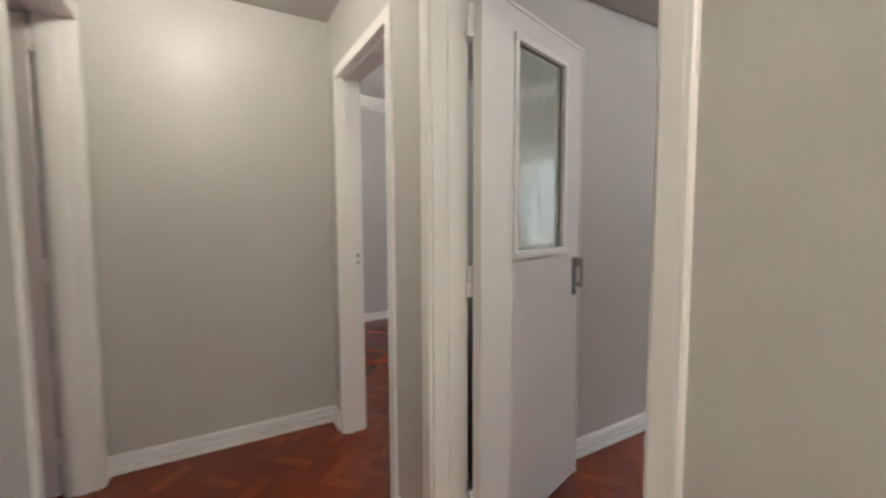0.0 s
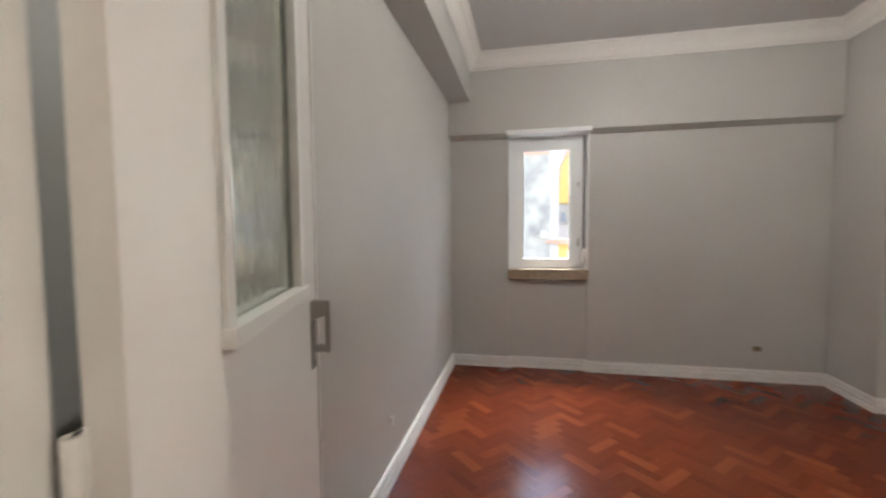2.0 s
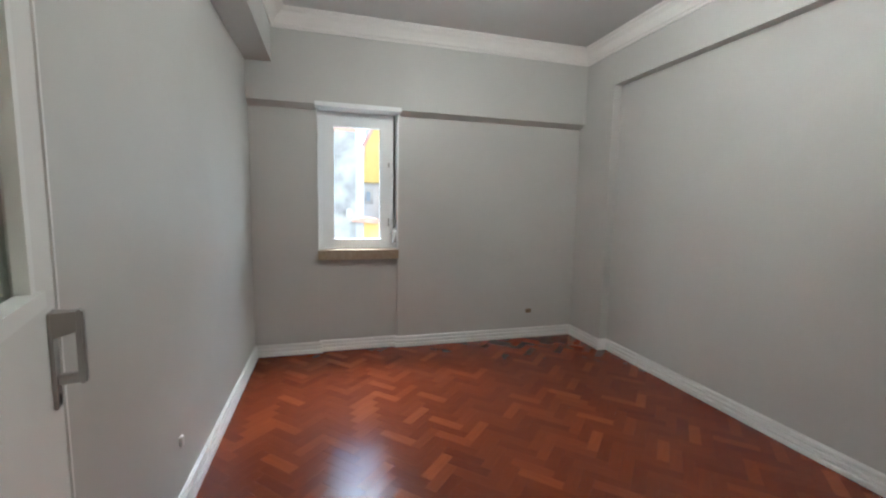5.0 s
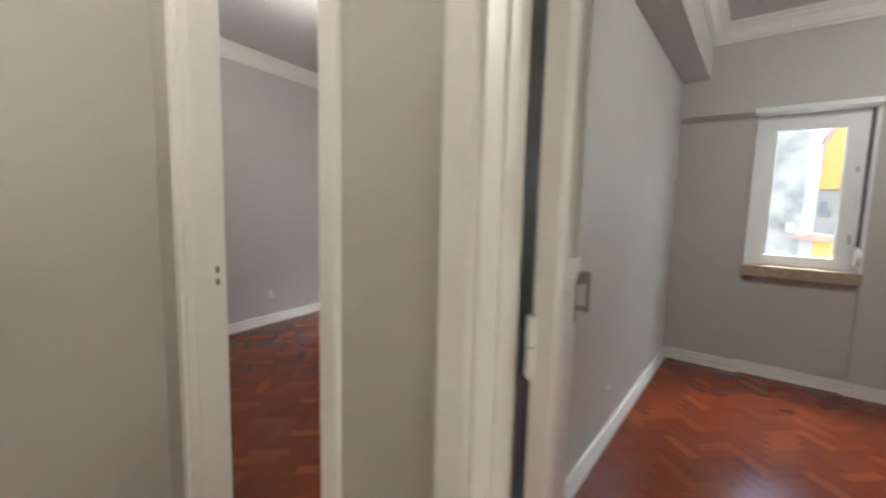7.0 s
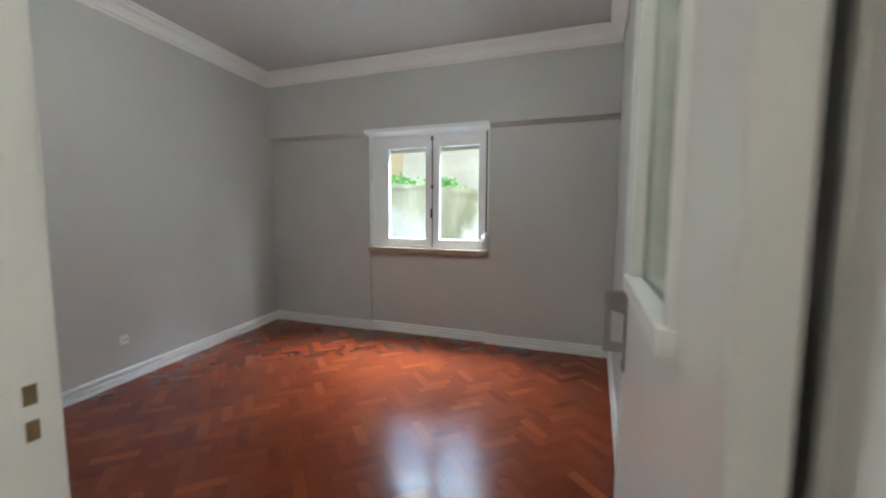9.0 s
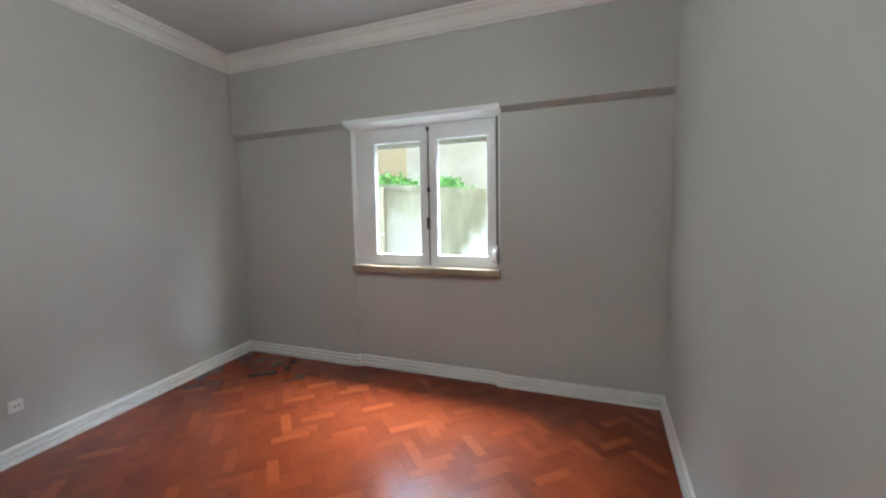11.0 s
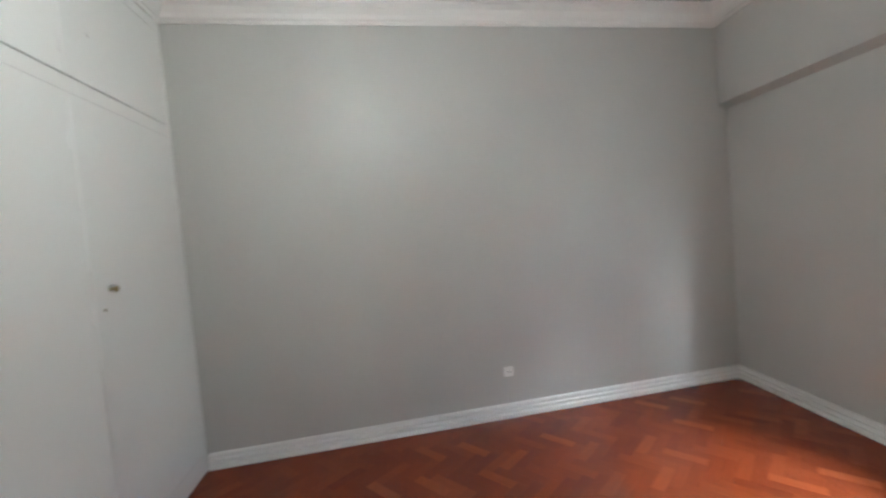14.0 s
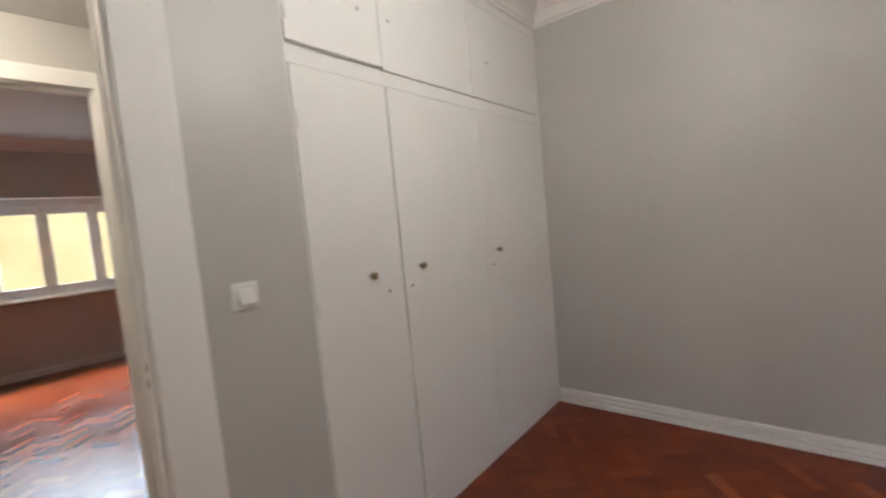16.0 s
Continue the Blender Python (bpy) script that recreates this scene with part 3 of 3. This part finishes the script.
strap_winder(0.694, 4.232, 0.975, 1.99, "white roller shutter winder with grey strap beside window")
strap_winder(-1.634, 4.250, 0.965, 1.98, "white roller shutter winder with grey strap beside window")

# ---- built-in closet ----
ang = math.degrees(math.atan(SLOPE))
closet = base("closet", pose(B_SW[0], B_SW[1], 0, 0, 0, ang), "white painted built-in closet with three tall doors", "closet")
UW = 1.845
COLS = [(0.020, 0.757), (0.757, 1.402), (1.402, UW - 0.008)]
for x0, x1 in ((0.0, 0.020), (UW - 0.010, UW)):
    part("side_panel", box(B(), x0, x1, -0.52, -0.006, 0, TOP), CLOSET, closet)
part("bottom_panel", box(B(), 0.020, UW - 0.010, -0.50, -0.03, 0.0, 0.098), CLOSET, closet)
part("back_panel", box(B(), 0.020, UW - 0.010, -0.52, -0.50, 0, TOP), CLOSET, closet)
for x0, x1 in ((0.742, 0.772), (1.385, 1.418)):
    part("partition", box(B(), x0, x1, -0.499, -0.022, 0.1, TOP), CLOSET, closet)
    part("shelf", box(B(), 0.021, UW - 0.011, -0.498, -0.024, 1.90 if x0 < 1 else 2.48, 1.99 if x0 < 1 else 2.50), CLOSET, closet)
part("plinth", box(B(), 0.020, UW, -0.024, 0.001, 0, 0.108), CLOSET, closet)
part("cornice_board", box(B(), 0.020, UW, -0.024, 0.000, 2.484, Z0 + 0.02), CLOSET, closet)
part("middle_rail", box(B(), 0.020, UW, -0.022, -0.001, 1.912, 1.972), CLOSET, closet)
part("filler_strip", box(B(), 0.0, 0.020, -0.02, 0.003, 0, Z0), CLOSET, closet)


def knob(parent, x, z):
    bm = lathe(B(), [(0.010, 0), (0.010, 0.002), (0.005, 0.004), (0.005, 0.016), (0.013, 0.020), (0.014, 0.026), (0.010, 0.030)], 20)
    bmesh.ops.transform(bm, matrix=Matrix.Translation((x, 0.0, z)) @ Matrix.Rotation(radians(-90), 4, "X"), verts=bm.verts[:])
    return smooth(part("knob", bm, BRASS, parent, "small dull brass knob"))


for k, (a, b) in enumerate(COLS):
    dr = part("closet_door", softened(box(B(), a + 0.0015, b - (0.0015 if k != 1 else 0.005), -0.020, 0.002, 0.110, 1.9105), 0.0025, 1), CLOSET, closet)
    ud = part("upper_door", softened(box(B(), a + 0.0015, b - 0.0015, -0.020, 0.002, (1.978, 1.977, 1.988)[k], 2.4815), 0.0025, 1), CLOSET, closet)
    kx = (0.652, 1.288, 1.575)[k]
    knob(dr, kx, 1.145)
    smooth(part("knob", lathe(B(), [(0.009, 0), (0.008, 0.004), (0.004, 0.006)], 16), CLOSET, ud)).matrix_local = Matrix.Translation(((0.60, 1.345, 1.505)[k], 0.002, 2.19)) @ Matrix.Rotation(radians(-90), 4, "X")
    lk = (0.70, 1.354, 1.488)[k]
    ring = tube(B(), (lk, 0.0, 1.066), (lk, 0.0035, 1.066), 0.007, None, 14)
    part("keyhole", ring, BRASS, dr)
    hx = (0.03, 0.775, UW - 0.022)[k]
    for z in (0.35, 1.05, 1.72):
        part("hinge", tube(B(), (hx, 0.003, z - 0.03), (hx, 0.003, z + 0.03), 0.005, None, 10), CLOSET, dr)
    for z in (2.08, 2.38):
        part("hinge", tube(B(), (hx, 0.003, z - 0.025), (hx, 0.003, z + 0.025), 0.005, None, 10), CLOSET, ud)


# ---- wall fittings ----
def plate_on(name, m, label, category, rocker=True, size=0.082):
    """Local: x across, z up, y out of the wall (towards -y)."""
    s = base(name, m, label, category)
    part("cover_plate", softened(box(B(), -size / 2, size / 2, -0.010, 0.0, -size / 2, size / 2), 0.004), PLASTIC, s)
    if rocker:
        part("inner_frame", softened(box(B(), -0.031, 0.031, -0.0125, -0.009, -0.031, 0.031), 0.0015), PLASTIC, s)
        rk = part("rocker", softened(box(B(), -0.025, 0.025, -0.021, -0.010, -0.025, 0.025), 0.003), PLASTIC, s, "white rocker")
        for v in rk.data.vertices:
            v.co.y += 0.006 * (v.co.z / 0.025) if v.co.y < -0.015 else 0
    else:
        sk = part("socket", tube(B(), (0, -0.009, 0), (0, -0.0125, 0), 0.021, None, 28), TRIM, s)
        for dx in (-0.009, 0.009):
            part("hole", tube(B(), (dx, -0.012, 0), (dx, -0.0132, 0), 0.0045, None, 12), DARK, sk)
    return s


plate_on("light_switch", pose(-1.514, closet_line(-1.514), 1.165, 0, 0, 180 + ang), "white rocker light switch on grey wall", "light switch")
west = math.degrees(math.atan2(uy, ux))
f = (2.447 - B_SW[1]) / dy
plate_on("wall_outlet", pose(B_SW[0] + f * dx, 2.447, 0.305, 0, 0, west), "white wall outlet above baseboard", "wall outlet", False, 0.066)
so = base("wall_outlet", pose(1.99, A_N, 0.257, 0, 0, 0), "small old brown wall outlet above baseboard", "wall outlet")
part("cover_plate", softened(box(B(), -0.030, 0.030, -0.008, 0, -0.020, 0.020), 0.003), OLD_PLASTIC, so)
for dx in (-0.010, 0.010):
    part("hole", tube(B(), (dx, -0.0075, 0), (dx, -0.0088, 0), 0.004, None, 12), DARK, so)
bp = base("wall_plate", pose(2.19, A_N, 0.252, 0, 0, 0), "blank wall plate painted over in wall grey", "wall plate")
part("cover_plate", softened(box(B(), -0.036, 0.036, -0.006, 0, -0.030, 0.030), 0.003), WALL, bp)
cp = base("cable_cap", pose(A_L, 2.451, 0.297, 0, 0, 90), "small white cable outlet cap low on wall", "cable outlet")
part("cap", softened(box(B(), -0.016, 0.016, -0.012, 0, -0.022, 0.022), 0.004), PLASTIC, cp)


# ---- bare bulbs ----
def pendant(x, y, ceiling, drop, glow, label):
    p = base("pendant_bulb", pose(x, y, ceiling), label, "ceiling lamp", "bare bulb pendants")
    smooth(part("ceiling_rose", lathe(B(), [(0.045, 0), (0.045, -0.012), (0.030, -0.028), (0.006, -0.034)], 24), PLASTIC, p))
    part("cord", tube(B(), (0, 0, -0.03), (0, 0, -drop + 0.10), 0.003, None, 8), CORD, p)
    smooth(part("lamp_holder", lathe(B(), [(0.006, -drop + 0.115), (0.018, -drop + 0.105), (0.019, -drop + 0.055), (0.014, -drop + 0.05)], 20), CORD, p))
    prof = [(0.013, 0.052), (0.014, 0.040), (0.021, 0.026), (0.028, 0.012), (0.030, -0.004), (0.027, -0.018), (0.018, -0.028), (0.006, -0.033)]
    smooth(part("bulb", lathe(B(), [(r, z - drop) for r, z in prof], 24), glow, p, "lit glass bulb"))
    return p


pendant(1.15, 2.35, TOP, 0.30, BULB_BRIGHT, "bare lit bulb on a short black cord")
pendant(-2.10, 1.91, TOP, 0.33, BULB_COOL, "bare lit bulb on a short black cord")
pendant(-0.72, 0.02, HALL_TOP, 0.10, BULB_WARM, "bare lit bulb on a short black cord")
pendant(2.1, 0.05, HALL_TOP, 0.10, BULB_HALL, "bare lit bulb on a short black cord")

# ---- outside ----
bm = B()
box(bm, -600, 600, -600, 600, -2.3, -2.2)
fixed("ground", bm, ASPHALT)


def facade(name, label, x0, x1, y0, y1, z1, wall, openings, facing, eave=0.2):
    """House block with window openings on the face towards the flat."""
    h = base(name, pose(0, 0, 0), label, "building")
    yf = y0 if facing < 0 else y1
    body = part("wall", box(B(), x0, x1, y0, y1, -2.2, z1), wall, h)
    part("roof", box(B(), x0 - eave, x1 + eave, y0 - eave, y1 + eave, z1, z1 + (0.25 if eave else 0.02)), TERRACOTTA if eave else wall, h)
    for ox, oz, w, hh in openings:
        ya, yb = sorted((yf + facing * 0.03, yf - facing * 0.10))
        wd = part("window", box(B(), ox - w / 2 - 0.08, ox + w / 2 + 0.08, ya, yb, oz - 0.08, oz + hh + 0.08), WHITEWASH, h)
        ya, yb = sorted((yf + facing * 0.045, yf + facing * 0.02))
        part("pane", box(B(), ox - w / 2, ox + w / 2, ya, yb, oz, oz + hh), shader("far_glass", (0.25, 0.30, 0.34), 0.15)[0] if "far_glass" not in bpy.data.materials else bpy.data.materials["far_glass"], wd)
    return h


# courtyard wall, ivy and the blind house behind it, seen from the second bedroom
cw = base("garden_wall", pose(0, 0, 0), "old stained concrete garden wall with a rounded coping", "garden wall")


def stepped_down(bm):
    """The garden wall's top falls gently towards the flat's corner."""
    for v in bm.verts:
        if v.co.z > 1:
            v.co.z -= 0.08 * (v.co.x + 3.9)
    return bm


part("wall", stepped_down(box(B(), -10.5, -2.3, 8.3, 8.6, -2.2, 1.62)), CONCRETE, cw)
part("coping", stepped_down(softened(box(B(), -10.5, -2.3, 8.22, 8.68, 1.62, 1.74), 0.03)), CONCRETE, cw)
dp = base("drain_pipe", pose(-4.92, 8.20, -2.2), "cream painted vertical drain pipe", "drain pipe")
part("pipe", tube(B(), (0, 0, 0), (0, 0, 3.95), 0.08, None, 16), PIPE, dp)
part("bracket", tube(B(), (0, 0, 3.05), (0, 0, 3.09), 0.095, None, 16), METAL, dp)

rng = random.Random(4)
iv = base("ivy", pose(0, 0, 0), "green ivy spilling over the garden wall", "ivy")
bm = B()
for k in range(1500):
    x = rng.choice((rng.gauss(-5.7, 0.6), rng.gauss(-4.9, 0.45), rng.gauss(-3.62, 0.13)))
    z = 1.72 - 0.10 * (x + 3.9) + abs(rng.gauss(0, 0.09))
    y = 8.45 + rng.gauss(0, 0.12)
    s = rng.uniform(0.03, 0.07)
    q = Euler((rng.uniform(0, 6), rng.uniform(0, 6), rng.uniform(0, 6))).to_matrix()
    vs = [bm.verts.new(Vector((x, y, z)) + q @ Vector(c) * s) for c in ((-0.5, 0, 0), (0, -0.6, 0.15), (0.7, 0, 0), (0, 0.6, 0.15))]
    bm.faces.new(vs)
tagged(part("leaves", bm, LEAF, iv), "", "", "", "stuff")

facade("house", "beige rendered house behind the garden wall", -15.5, -6.75, 12.99, 21.0, 4.2, BEIGE, [], -1)
facade("house", "pale weathered rendered house behind the garden wall", -6.749, -1.6, 13.0, 21.0, 4.2, RENDERED, [], -1)
facade("house", "light grey rendered house side with a tiled eave", -2.4, 0.80, 11.0, 18.0, 2.97, WHITEWASH, [(-0.7, 0.3, 0.5, 0.8)], -1, 0.02)
facade("house", "narrow white house end beside the grey house", 0.803, 1.0, 11.03, 18.0, 2.62, LIMEWASH, [], -1, 0)
facade("house", "white house with a blue-grey ground floor", 1.003, 1.62, 12.3, 18.0, 1.80, LIMEWASH, [(1.22, 1.32, 0.11, 0.26)], -1, 0)
facade("house", "pale lilac-white house front", 1.63, 6.0, 12.0, 18.0, 4.4, LIMEWASH, [(3.2, 0.9, 0.7, 1.0)], -1, 0)
gh = base("house", pose(0, 12.2, 0), "bright ochre yellow house gable with a sloping tiled verge", "building")


def gable(pts, y0, y1):
    bm = prism(B(), pts, 0, y1 - y0)
    bmesh.ops.transform(bm, matrix=Matrix.Translation((0, y1, 0)) @ Matrix.Rotation(radians(90), 4, "X"), verts=bm.verts[:])
    return bm


part("wall", gable([(1.06, 1.83), (1.62, 1.83), (1.62, 3.55), (1.42, 3.42), (1.13, 2.80)], 0, 4), OCHRE, gh)
part("verge", gable([(1.02, 1.80), (1.06, 1.80), (1.13, 2.78), (1.44, 3.42), (1.62, 3.55), (1.62, 3.63), (1.40, 3.48), (1.08, 2.80)], -0.12, 4), TERRACOTTA, gh)
sh = base("shed", pose(0, 0, 0), "faded orange yard shed with a curved tiled edge", "shed")
part("wall", box(B(), 0.93, 1.44, 11.1, 11.9, -2.2, 0.80), ORANGE, sh)
part("roof", gable([(0.70, 0.80), (1.50, 0.74), (1.50, 0.79), (1.35, 0.87), (1.10, 0.90), (0.70, 0.85)], 10.95, 12.0), TERRACOTTA, sh)
vb = base("vent_box", pose(0.63, 10.99, 1.02), "small white vent box on the grey house", "vent")
part("housing", softened(box(B(), -0.07, 0.07, -0.14, 0, -0.10, 0.10), 0.02), LIMEWASH, vb)
facade("house", "ochre yellow house across the street", -9, 7, -18.0, -10.0, 3.3, PALE_OCHRE, [(-5.5, 1.2, 0.9, 1.2), (2.6, 1.2, 0.9, 1.2)], 1)

# ---- parquet floors ----
LEN, WID, GAP = 0.208, 0.058, 0.00015
C45 = math.sqrt(0.5)


def clip(poly, region):
    """The part of a convex polygon inside a convex counter-clockwise region."""
    for i in range(len(region)):
        (ax, ay), (bx, by) = region[i], region[(i + 1) % len(region)]
        side = [(bx - ax) * (y - ay) - (by - ay) * (x - ax) for x, y in poly]
        out = []
        for k in range(len(poly)):
            j = (k + 1) % len(poly)
            if side[k] >= 0:
                out.append(poly[k])
            if (side[k] >= 0) != (side[j] >= 0):
                f = side[k] / (side[k] - side[j])
                out.append((poly[k][0] + f * (poly[j][0] - poly[k][0]), poly[k][1] + f * (poly[j][1] - poly[k][1])))
        poly = out
        if len(poly) < 3:
            return []
    return poly


def slab(bm, poly, top=0.0, depth=0.012, e=0.0007, lean=(0.0, 0.0)):
    cx, cy = sum(p[0] for p in poly) / len(poly), sum(p[1] for p in poly) / len(poly)

    def ring(inset, z):
        out = []
        for x, y in poly:
            d = math.hypot(x - cx, y - cy) or 1
            rise = lean[0] * (x - cx) + lean[1] * (y - cy) if z > top - depth else 0.0
            out.append(bm.verts.new((x - (x - cx) / d * inset, y - (y - cy) / d * inset, z + rise)))
        return out

    rings = [ring(0, top - depth), ring(0, top - e * 0.6), ring(e, top)] if e else [ring(0, top - depth), ring(0, top)]
    n = len(poly)
    for lo, hi in zip(rings, rings[1:]):
        for i in range(n):
            bm.faces.new((lo[i], lo[(i + 1) % n], hi[(i + 1) % n], hi[i]))
    bm.faces.new(rings[-1])


BLOCK = mesh_of("parquet_block", (lambda bm: (slab(bm, [(-LEN / 2 + GAP, -WID / 2 + GAP), (LEN / 2 - GAP, -WID / 2 + GAP), (LEN / 2 - GAP, WID / 2 - GAP), (-LEN / 2 + GAP, WID / 2 - GAP)]), bm)[1])(B()), WOOD, False)


def parquet(name, region, near=None, label="glossy reddish mahogany herringbone parquet floor"):
    """Herringbone blocks clipped to a plan region; those inside the box near are single pieces."""
    xs, ys = [p[0] for p in region], [p[1] for p in region]
    bm = B()
    box(bm, min(xs), max(xs), min(ys), max(ys), -0.10, -0.013)
    fl = fixed(name, bm, DARK, label)
    rest = B()
    single = []
    uneven = random.Random(7)
    for i in range(-160, 160):
        for j in range(-30, 30):
            for vert in (0, 1):
                u = i * WID + j * LEN + (LEN + WID / 2 if vert else LEN / 2)
                v = i * WID - j * LEN + (-(LEN - WID) + LEN / 2 if vert else WID / 2)
                x, y = C45 * (u - v), C45 * (u + v)
                if not (min(xs) - 0.2 < x < max(xs) + 0.2 and min(ys) - 0.2 < y < max(ys) + 0.2):
                    continue
                lu, lv = (WID, LEN) if vert else (LEN, WID)
                corner = []
                for su, sv in ((-1, -1), (1, -1), (1, 1), (-1, 1)):
                    a, b = u + su * (lu / 2 - GAP), v + sv * (lv / 2 - GAP)
                    corner.append((C45 * (a - b), C45 * (a + b)))
                got = clip(corner, region)
                if not got:
                    continue
                whole = len(got) == 4 and max(math.hypot(p[0] - q[0], p[1] - q[1]) for p, q in zip(sorted(got), sorted(corner))) < 1e-6
                if whole and near and near[0] < x < near[1] and near[2] < y < near[3] and len(single) < 300:
                    single.append((x, y, 135 if vert else 45, uneven.gauss(0, 0.09), uneven.gauss(0, 0.06)))
                else:
                    slab(rest, got, e=0.0, lean=(uneven.gauss(0, 0.0015), uneven.gauss(0, 0.0015)))
    joined = part("parquet_blocks", rest, WOOD, fl, "", False)
    joined["kind"] = "stuff"
    for x, y, a, rx, ry in single:
        ob = new("parquet_block", BLOCK)
        ob.parent = fl
        ob.matrix_local = pose(x, y, 0, rx, ry, a)
    return fl


parquet("floor_1", [(-0.45, S1), (A_R + 0.02, S1), (A_R + 0.02, A_N + 0.04), (-0.45, A_N + 0.04)], (-0.45, 2.0, 1.9, 3.3))
parquet("floor_2", [(-3.60, 0.58), (B_R + 0.01, S1), (B_R + 0.01, B_N + 0.04), (-4.08, B_N + 0.04)], (-3.6, -1.6, 1.9, 3.6))
parquet("floor_3", [(-1.47, -0.44), (3.31, -0.44), (3.31, S1), (B_R + 0.01, S1), (-1.47, 0.773)], (-1.4, 0.6, -0.4, 0.7))
parquet("floor_4", [(-3.3, CY), (1.2, CY), (1.2, -0.44), (-3.3, -0.44)])
